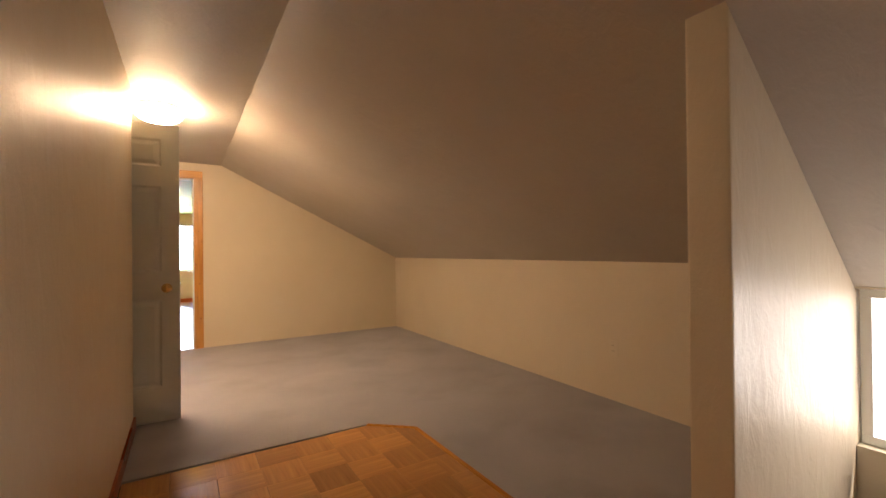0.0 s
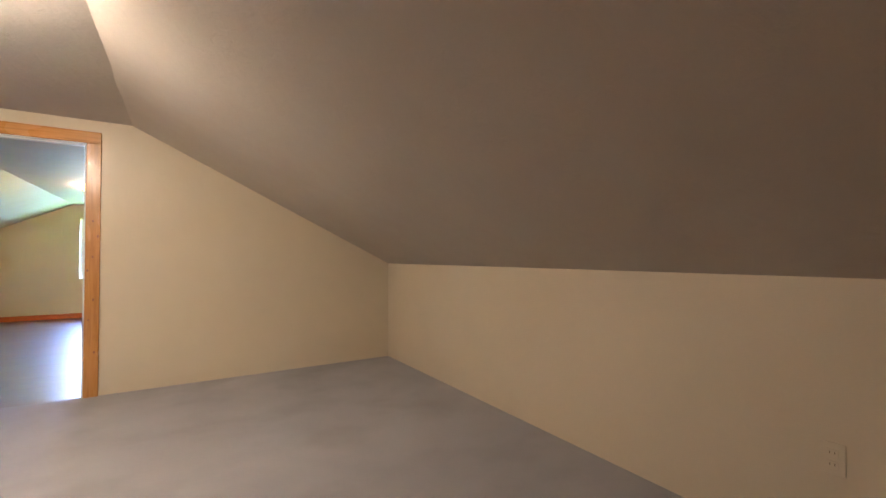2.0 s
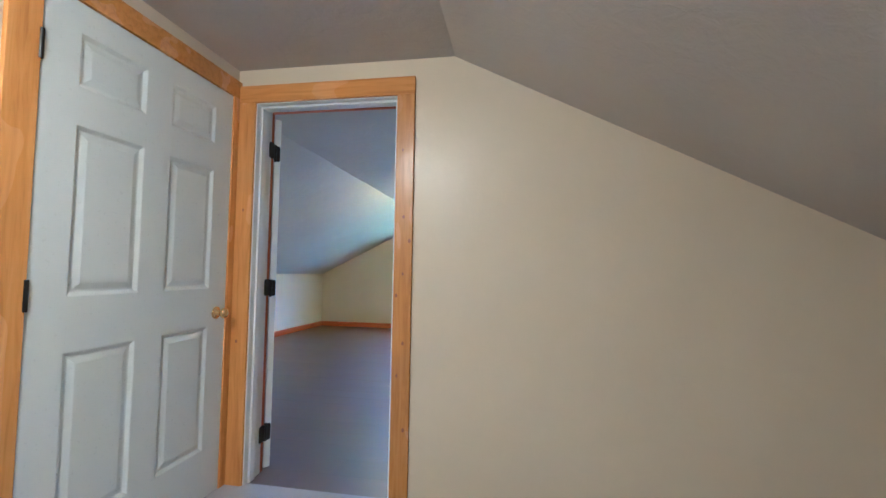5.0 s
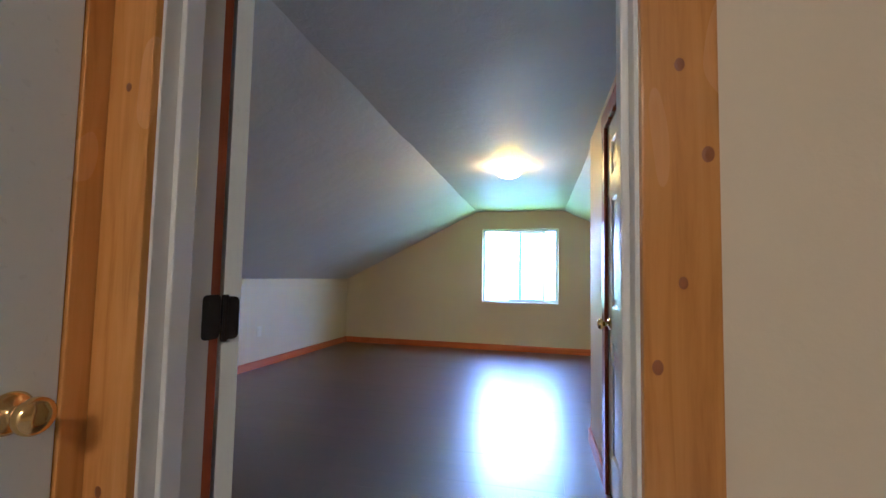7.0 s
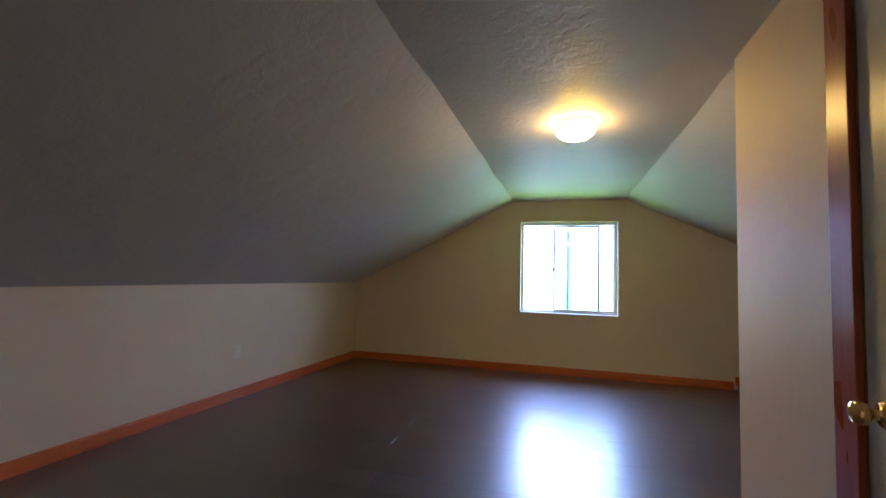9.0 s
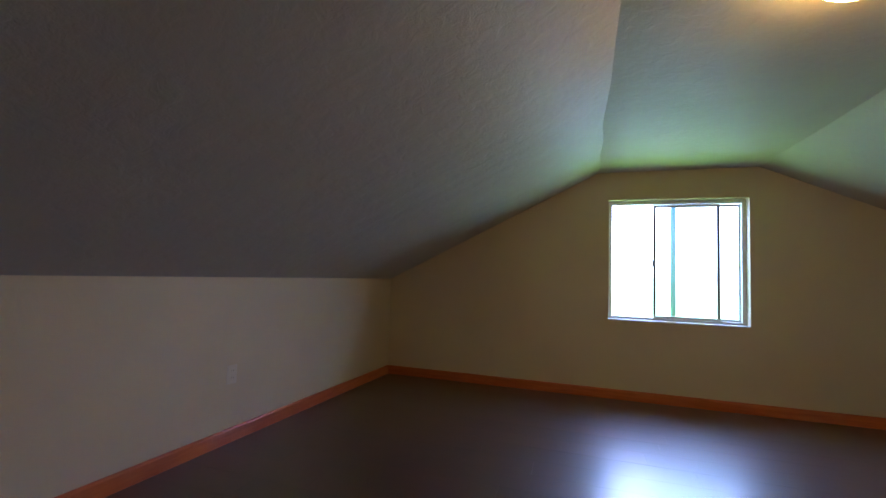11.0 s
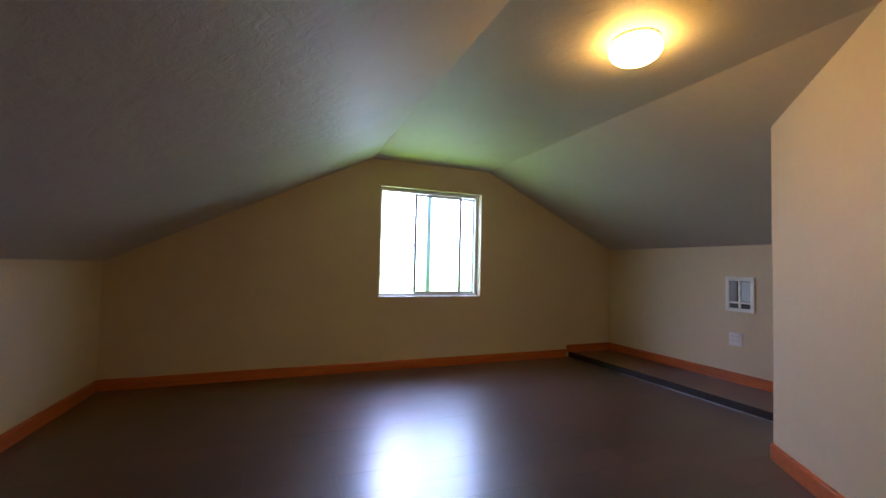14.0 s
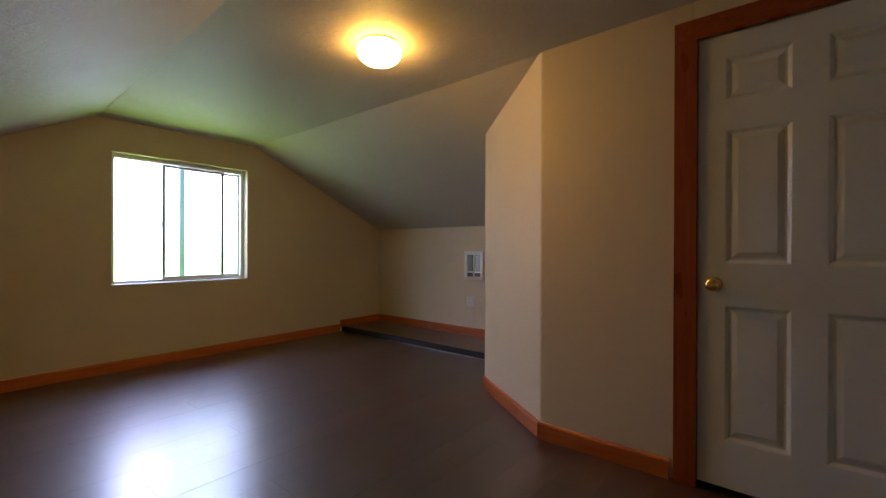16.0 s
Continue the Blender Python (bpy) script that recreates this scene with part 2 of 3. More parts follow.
def lathe(bm, profile, seg=32, axis="z", at=(0, 0, 0)):
    """Turned shape: profile is (radius, height) pairs."""
    rings = []
    for r, h in profile:
        ring = []
        for i in range(seg):
            a = 2 * math.pi * i / seg
            c, s = r * math.cos(a), r * math.sin(a)
            p = {"z": (c, s, h), "y": (c, h, s), "x": (h, c, s)}[axis]
            ring.append(bm.verts.new((p[0] + at[0], p[1] + at[1], p[2] + at[2])))
        rings.append(ring)
    for q, w in zip(rings, rings[1:]):
        for i in range(seg):
            j = (i + 1) % seg
            bm.faces.new((q[i], q[j], w[j], w[i]))
    bm.faces.new(rings[0][::-1])
    bm.faces.new(rings[-1])


def bevelled(bm, width=0.003, seg=2):
    bmesh.ops.bevel(bm, geom=bm.edges[:], offset=width, segments=seg, profile=0.6, affect='EDGES', clamp_overlap=True)
    return bm


def mesh_of(name, bm, material, smooth=False):
    bmesh.ops.recalc_face_normals(bm, faces=bm.faces[:])
    me = bpy.data.meshes.new(name)
    bm.to_mesh(me)
    bm.free()
    me.materials.append(material)
    if smooth:
        for p in me.polygons:
            p.use_smooth = True
    return me


def part(name, bm, material, parent, label="", smooth=False):
    ob = new(name, mesh_of(name, bm, material, smooth))
    ob.parent = parent
    if label:
        tagged(ob, label)
    return ob


def solid(name, bm, material, label, category, kind="", group="", smooth=False):
    return tagged(new(name, mesh_of(name, bm, material, smooth)), label, category, group, kind)


def empty(name, m, label, category, kind="", group=""):
    ob = new(name)
    ob.empty_display_size = 0.1
    ob.matrix_world = m
    return tagged(ob, label, category, group, kind)


def slab(x0, x1, y0, y1, z0, z1, bev=0.0, seg=2):
    bm = bmesh.new()
    box(bm, x0, x1, y0, y1, z0, z1)
    if bev:
        bevelled(bm, bev, seg)
    return bm


# ---- plan ----
C1, C2 = 2.226, 2.112          # flat ceilings of the carpeted and the dark-floored room
SOUTH = -7.4                   # end wall behind the landing
WEST1 = -0.915                 # wall with the closed door
KNEE1, KNEE1_TOP = 2.637, 1.05
KNEEL = 2.09                   # knee wall beside the landing
KNEEW, KNEEW_TOP = -3.155, 1.018
KNEES, KNEES_TOP = -3.49, 1.062   # the west knee wall runs out of square: its south end
KNEEE, KNEEE_TOP = 1.99, 1.285
YN, TH = 5.765, 0.15           # window wall, partition thickness
R1 = 0.287                     # where flat ceiling turns into slope
R2W, R2E = -1.01, 0.268
BOX = 0.235                    # closet wall in the dark-floored room
OX0, OX1, OH = -0.802, -0.005, 2.037   # doorway between the rooms
OUT = 3.4

# ---- floors ----
bm = bmesh.new()
prism(bm, [(-1.0, -3.19), (0.915, -3.195), (1.163, -3.41), (1.17, -5.3), (1.17, SOUTH), (KNEE1, SOUTH), (KNEE1, 0.02), (-1.0, 0.02)], "z", -0.06, 0.005)
solid("floor_carpet", bm, CARPET, "grey wall-to-wall carpet with faint stains", "carpet", "structure")
bm = bmesh.new()
prism(bm, [(-0.4, SOUTH), (1.17, SOUTH), (1.17, -5.3), (1.163, -3.41), (0.915, -3.195), (-0.4, -3.19)], "z", -0.08, -0.012)
parquet_floor = solid("floor_parquet", bm, SUBFLOOR, "honey-coloured parquet landing floor beside the carpet edge", "floor", "structure")
bm = slab(KNEES - 0.1, OUT, 0.02, YN + 0.02, -0.08, -0.008)
plank_floor = solid("floor_laminate", bm, SUBFLOOR, "glossy dark brown laminate plank floor", "floor", "structure")
# edging where carpet meets parquet
edging = empty("floor_edging", pose(0, 0, 0), "thin pale wooden strip edging the parquet against carpet", "edging strip", "structure")
for (ax, ay), (bx, by) in (((0.915, -3.195), (1.163, -3.41)), ((1.163, -3.41), (1.17, -5.3))):
    d = Vector((bx - ax, by - ay, 0))
    q = slab(0, d.length, -0.012, 0.012, -0.012, 0.006, 0.003)
    q.transform(Matrix.Translation((ax, ay, 0)) @ Matrix.Rotation(math.atan2(d.y, d.x), 4, 'Z'))
    part("strip", q, PINE_Y, edging)

# ---- ceilings ----
def wavy_ceiling(name, lines, y0, y1, up, label, wob, far=None):
    """lines: (x, z) across the room; ridge lines wander a little like hand-finished plaster."""
    bm = bmesh.new()
    n = max(2, int((y1 - y0) / 0.16))
    rows_lo, rows_hi = [], []
    for i in range(n + 1):
        y = y0 + (y1 - y0) * i / n
        u = i / n
        across = [((1 - u) * a[0] + u * b[0], (1 - u) * a[1] + u * b[1]) for a, b in zip(lines, far or lines)]
        lo = []
        for k, (x, z) in enumerate(across):
            inner = 0 < k < len(lines) - 1
            dx = wob * (noise.noise((y * 1.7, k * 9.1, 3.0)) + 0.6 * noise.noise((y * 5.0, k * 4.3, 7.0))) if inner else 0.0
            lo.append(bm.verts.new((x + dx, y, z)))
        rows_lo.append(lo)
        rows_hi.append([bm.verts.new((x, y, z + up)) for x, z in across])
    m = len(lines)
    for i in range(n):
        for k in range(m - 1):
            bm.faces.new((rows_lo[i][k], rows_lo[i][k + 1], rows_lo[i + 1][k + 1], rows_lo[i + 1][k]))
            bm.faces.new((rows_hi[i][k], rows_hi[i + 1][k], rows_hi[i + 1][k + 1], rows_hi[i][k + 1]))
        for k in (0, m - 1):
            bm.faces.new((rows_lo[i][k], rows_lo[i + 1][k], rows_hi[i + 1][k], rows_hi[i][k]))
    for i in (0, n):
        for k in range(m - 1):
            bm.faces.new((rows_lo[i][k], rows_lo[i][k + 1], rows_hi[i][k + 1], rows_hi[i][k]))
    return solid(name, bm, CEIL, label, "ceiling", "structure")


S1 = (C1 - KNEE1_TOP) / (KNEE1 - R1)
wavy_ceiling("ceiling_carpet_room", [(-1.2, C1), (R1, C1), (KNEE1 + 0.14, KNEE1_TOP - 0.14 * S1)], -5.28, 0.0, 0.25,
             "taupe textured plaster ceiling, flat then sloping to a knee wall", 0.012)
wavy_ceiling("ceiling_landing", [(-1.2, C1), (0.587, C1), (KNEEL + 0.012, 0.98)], SOUTH - 0.1, -5.281, 0.25,
             "taupe plaster ceiling sloping steeply beside the landing", 0.01)
SW = (C2 - KNEEW_TOP) / (R2W - KNEEW)
SE = (C2 - KNEEE_TOP) / (KNEEE - R2E)
C2N = 2.088                    # the flat ceiling sags a little towards the window wall
wavy_ceiling("ceiling_window_room", [(KNEES - 0.14, KNEES_TOP - 0.14 * SW), (-1.11, C2 + 0.01), (R2E, C2 + 0.01), (KNEEE + 0.14, KNEEE_TOP - 0.14 * SE)], TH, YN, 0.12,
             "taupe textured plaster ceiling sloping down on both sides", 0.016,
             [(KNEEW - 0.14, KNEEW_TOP - 0.14 * SW), (-1.035, C2N), (R2E - 0.01, C2N), (KNEEE + 0.14, KNEEE_TOP - 0.14 * SE)])

# ---- walls of the carpeted room ----
bm = bmesh.new()
top = 2.4
box(bm, KNEES - 0.2, OX0 - 0.02, 0, TH, -0.08, top)
box(bm, 0.062, OUT, 0, TH, -0.08, top)
box(bm, OX1 + 0.02, 0.062, 0, 0.06, -0.08, top)
box(bm, OX1 + 0.02, 0.062, 0.06, TH, OH + 0.02, top)
box(bm, OX0 - 0.02, OX1 + 0.02, 0, TH, OH + 0.02, top)
solid("wall_partition", bm, WALL, "cream painted partition wall with a doorway between the rooms", "wall", "structure")
bm = bmesh.new()
box(bm, KNEE1, KNEE1 + 0.12, -5.28, 0, -0.08, KNEE1_TOP + 0.02)
solid("wall_knee_carpet_room", bm, WALL, "low cream knee wall under the sloping ceiling", "wall", "structure")
bm = bmesh.new()
box(bm, KNEEL, KNEEL + 0.12, SOUTH, -6.22, -0.08, 1.06)
box(bm, KNEEL, KNEEL + 0.12, -6.22, -5.281, -0.08, 0.38)
box(bm, KNEEL, KNEEL + 0.12, -6.22, -5.281, 0.985, 1.06)
solid("wall_knee_landing", bm, WALL, "low cream knee wall with a small window beside the landing", "wall", "structure")
# west wall: closed door, then doorway with an open door
DA0, DA1, DAH = -0.978, -0.058, 2.062
DC0, DC1 = -2.35, -1.29
bm = bmesh.new()
wx0, wx1 = WEST1 - 0.12, WEST1
box(bm, wx0, wx1, DA1 + 0.02, 0, -0.08, top)
box(bm, wx0, wx1, DC1 + 0.02, DA0 - 0.02, -0.08, top)
box(bm, wx0, wx1, DA0 - 0.02, DA1 + 0.02, DAH + 0.02, top)
box(bm, wx0, wx1, DC0 - 0.02, DC1 + 0.02, DAH + 0.02, top)
box(bm, wx0, wx1, -2.44, DC0 - 0.02, -0.08, top)
solid("wall_west_carpet_room", bm, WALL, "cream painted wall with two door openings", "wall", "structure")
bm = bmesh.new()
box(bm, wx0, -0.392, SOUTH, -2.44, -0.08, top)
bevelled(bm, 0.008)
solid("wall_landing_west", bm, GLOSSWALL, "cream semi-gloss wall along the landing", "wall", "structure")
bm = bmesh.new()
box(bm, -2.2, -2.1, -2.6, 0, -0.08, top)
box(bm, -2.1, wx0, -2.6, -2.5, -0.08, top)
box(bm, -2.1, wx0, -1.16, -1.08, -0.08, top)
solid("wall_side_closet", bm, WALL, "plain wall inside the side closet", "wall", "structure")
solid("floor_side_closet", slab(-2.1, -1.0, -2.5, 0.0, -0.08, -0.002), CARPET, "grey carpet inside the side closet", "carpet", "structure")
solid("ceiling_side_closet", slab(-2.2, -1.2, -2.6, 0.0, C1, C1 + 0.1), CEIL, "plain ceiling inside the side closet", "ceiling", "structure")
solid("wall_south", slab(-1.1, KNEE1 + 0.12, SOUTH - 0.12, SOUTH, -0.08, top), WALL, "cream end wall behind the landing", "wall", "structure")
# stub wall with rounded end, follows the slope
def under1(x):
    return C1 - max(0, x - R1) * S1
bm = bmesh.new()
prism(bm, [(1.13, -0.01), (KNEE1, -0.01), (KNEE1, KNEE1_TOP), (1.13, under1(1.13) + 0.004)], "y", -5.28, -5.165)
bevelled(bm, 0.007)
solid("wall_stub", bm, GLOSSWALL, "cream semi-gloss stub wall ending at the landing", "wall", "structure")
# small window low in the landing knee wall
lw = empty("window_landing", pose(KNEEL + 0.07, -5.75, 0.682), "small white-framed window low in the landing knee wall", "window", "structure")
for nm, a in (("frame_bottom", (-0.03, 0.03, -0.465, 0.465, -0.3, -0.265)), ("frame_top", (-0.03, 0.03, -0.465, 0.465, 0.265, 0.3)),
              ("frame_side", (-0.03, 0.03, -0.465, -0.43, -0.265, 0.265)), ("frame_side", (-0.03, 0.03, 0.43, 0.465, -0.265, 0.265))):
    part(nm, slab(*a, 0.004), VINYL, lw)
solid("backdrop_landing", slab(KNEEL + 0.35, KNEEL + 0.36, -6.7, -5.29, 0.0, 1.1), SKY_S, "bright overcast daylight outside the landing window", "backdrop", "structure")

# ---- walls of the window room ----
bm = bmesh.new()
prism(bm, [(KNEEW, YN), (KNEES, TH), (KNEES - 0.12, TH), (KNEEW - 0.12, YN)], "z", -0.08, KNEES_TOP)
for v in bm.verts:
    if v.co.z > 0.5 and v.co.y > 3:
        v.co.z = KNEEW_TOP + 0.002
solid("wall_knee_west", bm, EGGSHELL_LAMPLIT, "low cream knee wall under the sloping ceiling", "wall", "structure")
solid("wall_knee_east", slab(KNEEE, KNEEE + 0.12, TH, YN, -0.08, KNEEE_TOP + 0.02), EGGSHELL_LAMPLIT, "low cream knee wall with heater and outlet", "wall", "structure")
WX0, WX1, WZ0, WZ1 = -0.94, 0.182, 0.717, 1.826
bm = bmesh.new()
box(bm, KNEEW - 0.15, WX0, YN, YN + 0.16, -0.08, top)
box(bm, WX1, KNEEE + 0.15, YN, YN + 0.16, -0.08, top)
box(bm, WX0, WX1, YN, YN + 0.16, -0.08, WZ0)
box(bm, WX0, WX1, YN, YN + 0.16, WZ1, top)
solid("wall_window", bm, EGGSHELL_LAMPLIT, "cream gable wall with a square sliding window", "wall", "structure")
# closet block: door wall, slanted corner, back
D2S, D2N, D2H = 1.035, 1.772, 1.94
def under2(x):
    return C2 - max(0, x - R2E) * SE
bm = bmesh.new()
prism(bm, [(BOX, D2N + 0.015), (BOX, 2.51), (0.731, 3.203), (0.80, 3.13), (BOX + 0.1, 2.46), (BOX + 0.1, D2N + 0.015)], "z", -0.02, C2 + 0.02)
bevelled(bm, 0.012, 3)
box(bm, BOX, BOX + 0.1, TH, D2S - 0.015, -0.02, C2 + 0.02)
box(bm, BOX, BOX + 0.1, D2S - 0.015, D2N + 0.015, D2H + 0.015, C2 + 0.02)
solid("wall_closet", bm, EGGSHELL_LAMPLIT, "cream closet wall with a slanted corner and rounded plaster edges", "wall", "structure")
bm = slab(0.731, KNEEE, 3.10, 3.203, -0.02, 2.0)
solid("wall_closet_back", bm, EGGSHELL_LAMPLIT, "cream back wall of the closet block", "wall", "structure")

# ---- baseboards of the window room ----
BH, BT = 0.088, 0.016
def skirting(a, b, z, material, name="baseboard"):
    """A board along a-b with an eased top edge; the room is on its left side."""
    d = Vector((b[0] - a[0], b[1] - a[1], 0))
    bm = bmesh.new()
    prism(bm, [(0, 0), (BT, 0), (BT, BH - 0.012), (BT - 0.004, BH - 0.004), (BT - 0.009, BH), (0, BH)], "x", 0, d.length)
    bm.transform(Matrix.Translation((a[0], a[1], z)) @ Matrix.Rotation(math.atan2(d.y, d.x), 4, 'Z'))
    return solid(name, bm, material, "orange-red stained wooden baseboard along the cream wall", "baseboard", "structure", "baseboards of the window room")
skirting((KNEEW, YN), (KNEES, TH), 0, BASE_Y)
skirting((1.33, YN), (KNEEW + BT, YN), 0, BASE_X)
skirting((KNEEE - BT, YN), (1.345, YN), 0.05, BASE_X)
skirting((KNEEE, 3.21), (KNEEE, YN), 0.05, BASE_Y)
skirting((BOX, D2N + 0.105), (BOX, 2.51), 0, BASE_Y)
skirting((BOX, 2.51), (0.731, 3.203), 0, BASE_Y)
skirting((BOX, TH + 0.02), (BOX, D2S - 0.13), 0, BASE_Y)
skirting((KNEES + BT, TH), (OX0 - 0.12, TH), 0, BASE_X)
# landing baseboard
bm = slab(-0.392, -0.378, SOUTH, -2.44, 0, 0.085, 0.003)
solid("baseboard_landing", bm, RED_Y, "dark red stained baseboard along the landing wall", "baseboard", "structure")

# ---- step under the east slope ----
step = empty("floor_platform", pose(0, 0, 0), "low dark platform with a metal edge strip beneath the slope", "platform", "structure")
part("deck", slab(1.385, KNEEE, 3.21, YN, -0.01, 0.05, 0.003), PLANK, step)
part("edge_nosing", slab(1.37, 1.397, 3.21, YN - 0.002, 0.0, 0.058, 0.004), BLACKVINYL, step, "black rubber nosing")
part("edge_strip", slab(1.362, 1.37, 3.21, 4.95, 0.0, 0.006, 0.001), ALU, step, "thin bright metal strip")


# ---- doors ----
def panel_mesh(w, h, t):
    """Moulded panel: sloped sticking, groove and raised field on both faces."""
    bm = bmesh.new()
    for side in (-1, 1):
        loops = []
        for inset, depth in ((0, 0.0), (0.004, 0.001), (0.016, 0.010), (0.024, 0.010), (0.044, 0.0035), (0.047, 0.003)):
            y = side * (t / 2 - depth)
            loops.append([bm.verts.new(p) for p in ((inset, y, inset), (w - inset, y, inset), (w - inset, y, h - inset), (inset, y, h - inset))])
        for a, b in zip(loops, loops[1:]):
            for i in range(4):
                j = (i + 1) % 4
                bm.faces.new((a[i], a[j], b[j], b[i]) if side < 0 else (a[j], a[i], b[i], b[j]))
        bm.faces.new(loops[-1] if side < 0 else loops[-1][::-1])
    return bm


def knob(parent, x, z, t, sides=(-1, 1)):
    for s in sides:
        bm = bmesh.new()
        lathe(bm, [(0.001, 0), (0.031, 0), (0.032, 0.004), (0.026, 0.009), (0.013, 0.012), (0.011, 0.028), (0.016, 0.034), (0.024, 0.040),
                   (0.0275, 0.048), (0.027, 0.056), (0.021, 0.063), (0.010, 0.0655), (0.001, 0.066)], 28, "y")
        if s < 0:
            bm.transform(Matrix.Rotation(math.pi, 4, 'Z'))
        bm.transform(Matrix.Translation((x, s * t / 2, z)))
        k = part("door_knob", bm, BRASS, parent, "polished brass round knob", True)


def hinge(parent, x, y, z, half=0.034):
    bm = bmesh.new()
    box(bm, x - half, x + half, y - 0.002, y + 0.002, z - 0.045, z + 0.045)
    bevelled(bm, 0.0015)
    lathe(bm, [(0.0065, z - 0.05), (0.0075, z - 0.047), (0.0075, z + 0.047), (0.0065, z + 0.05)], 12, "z", (x, y - 0.004, 0))
    part("hinge", bm, BLACK, parent, "dark bronze butt hinge")


def leaf(parent, x0, x1, y0, y1, z, r=0.011):
    """Hinge leaf: a thin upright plate with rounded corners."""
    pts = []
    for cy, cz, start in ((y1 - r, z + 0.046 - r, 0), (y0 + r, z + 0.046 - r, 90), (y0 + r, z - 0.046 + r, 180), (y1 - r, z - 0.046 + r, 270)):
        for k in range(5):
            a = radians(start + 22.5 * k)
            pts.append((cy + r * math.cos(a), cz + r * math.sin(a)))
    bm = bmesh.new()
    prism(bm, pts, "x", x0, x1)
    ob = part("hinge_leaf", bm, BLACK, parent, "dark bronze hinge leaf")
    for dy, dz in ((0.3, 0.028), (0.7, 0.0), (0.3, -0.028)):
        q = bmesh.new()
        out = (x1, x1 + 0.001) if abs(x1) > 0.1 else (x0, x0 - 0.001)
        lathe(q, [(0.0042, out[0]), (0.0035, out[1])], 10, "x", (0, y0 + (y1 - y0) * dy, z + dz))
        part("screw", q, BLACK, ob)


def panel_door(name, m, w, h, label, knob_x, hinge_side=None, knob_z=0.91, gap=0.010):
    """Six-panel door; local x across from the hinge, z up, middle of thickness at y 0."""
    t = 0.035
    d = empty(name, m, label, "door", "structure")
    k = h / 2.03
    st, mid = 0.118 * w / 0.9, 0.124 * w / 0.9
    cols = ((st, (w - mid) / 2), ((w + mid) / 2, w - st))
    rws = ((0.24 * k, 0.835 * k), (1.018 * k, 1.605 * k), (1.735 * k, 1.925 * k))
    xs = [0, cols[0][0], cols[0][1], cols[1][0], cols[1][1], w]
    zs = [gap, rws[0][0], rws[0][1], rws[1][0], rws[1][1], rws[2][0], rws[2][1], h - 0.004]
    bm = bmesh.new()
    for side in (-1, 1):
        grid = [[bm.verts.new((x, side * t / 2, z)) for z in zs] for x in xs]
        for i in range(5):
            for j in range(7):
                if i in (1, 3) and j in (1, 3, 5):
                    continue
                bm.faces.new((grid[i][j], grid[i + 1][j], grid[i + 1][j + 1], grid[i][j + 1]))
    for (xa, za), (xb, zb) in (((0, zs[0]), (w, zs[0])), ((w, zs[0]), (w, zs[-1])), ((w, zs[-1]), (0, zs[-1])), ((0, zs[-1]), (0, zs[0]))):
        bm.faces.new([bm.verts.new(p) for p in ((xa, -t / 2, za), (xb, -t / 2, zb), (xb, t / 2, zb), (xa, t / 2, za))])
    bmesh.ops.remove_doubles(bm, verts=bm.verts[:], dist=0.0001)
    part("door_leaf", bm, DOORPAINT, d)
    for c in cols:
        for r in rws:
            p = panel_mesh(c[1] - c[0], r[1] - r[0], t)
            p.transform(Matrix.Translation((c[0], 0, r[0])))
            part("door_panel", p, DOORPAINT, d)
    knob(d, knob_x, knob_z, t)
    bm = bmesh.new()
    box(bm, w - 0.002, w + 0.0015, -0.012, 0.012, knob_z - 0.028, knob_z + 0.028)
    part("latch_plate", bm, BRASS, d, "brass latch plate")
    if hinge_side:
        for z in (0.21 * k, 1.03 * k, 1.82 * k):
            hinge(d, -0.004, hinge_side * (t / 2 + 0.001), z, 0.009)
            if hinge_side > 0:
                leaf(d, -0.004, 0.001, -0.014, t / 2 + 0.002, z)
    return d


def casing(name, m, x0, x1, h, wd, v_mat, h_mat, label, left=True, wd_left=None, wd_right=None):
    """Flat boards round an opening, on the face y 0 towards -y; local x along the wall."""
    c = empty(name, m, label, "door trim", "structure")
    wl = wd if wd_left is None else wd_left
    wr = wd if wd_right is None else wd_right
    part("casing_side", slab(x0 - wl, x0, -0.018, 0, 0.0, h, 0.003), v_mat, c)
    part("casing_side", slab(x1, x1 + wr, -0.018, 0, 0.0, h, 0.003), v_mat, c)
    part("casing_head", slab(x0 - wl, x1 + wr, -0.0195, 0, h, h + wd, 0.003), h_mat, c)
    return c


# doorway between the rooms
trim = casing("trim_doorway", pose(0, 0, 0), OX0, OX1, OH, 0.093, PINE_V, PINE_X, "knotty varnished pine casing round the doorway")
for kx, kz, r in ((0.042, 1.409, 0.011), (0.074, 1.288, 0.013), (0.043, 1.123, 0.010), (0.012, 1.015, 0.012), (0.05, 0.78, 0.012), (0.022, 0.62, 0.010),
                  (0.06, 0.36, 0.013), (0.03, 1.75, 0.008), (-0.86, 0.75, 0.012), (-0.85, 1.45, 0.010)):
    bm = bmesh.new()
    r *= 0.72
    lathe(bm, [(r * 0.5, -0.0186), (r, -0.0182), (r, -0.016)], 14, "y", (0, 0, 0))
    bm.transform(Matrix.Translation((kx, 0, kz)) @ Matrix.Diagonal((0.8, 1, 1.15, 1)))
    part("knot", bm, KNOT, trim, "dark round pine knot")
jamb = empty("trim_doorway_jamb", pose(0, 0, 0), "white painted door jamb with stop and stained edge", "door jamb", "structure")
part("jamb_side", slab(OX0 - 0.02, OX0 + 0.006, -0.003, 0.140, 0, OH, 0.002), JAMB, jamb)
part("jamb_side", slab(OX1 - 0.006, OX1 + 0.02, -0.003, 0.062, 0, OH, 0.002), JAMB, jamb)
part("jamb_head", slab(OX0 + 0.006, OX1 - 0.006, -0.003, 0.118, OH - 0.006, OH + 0.02, 0.002), JAMB, jamb)
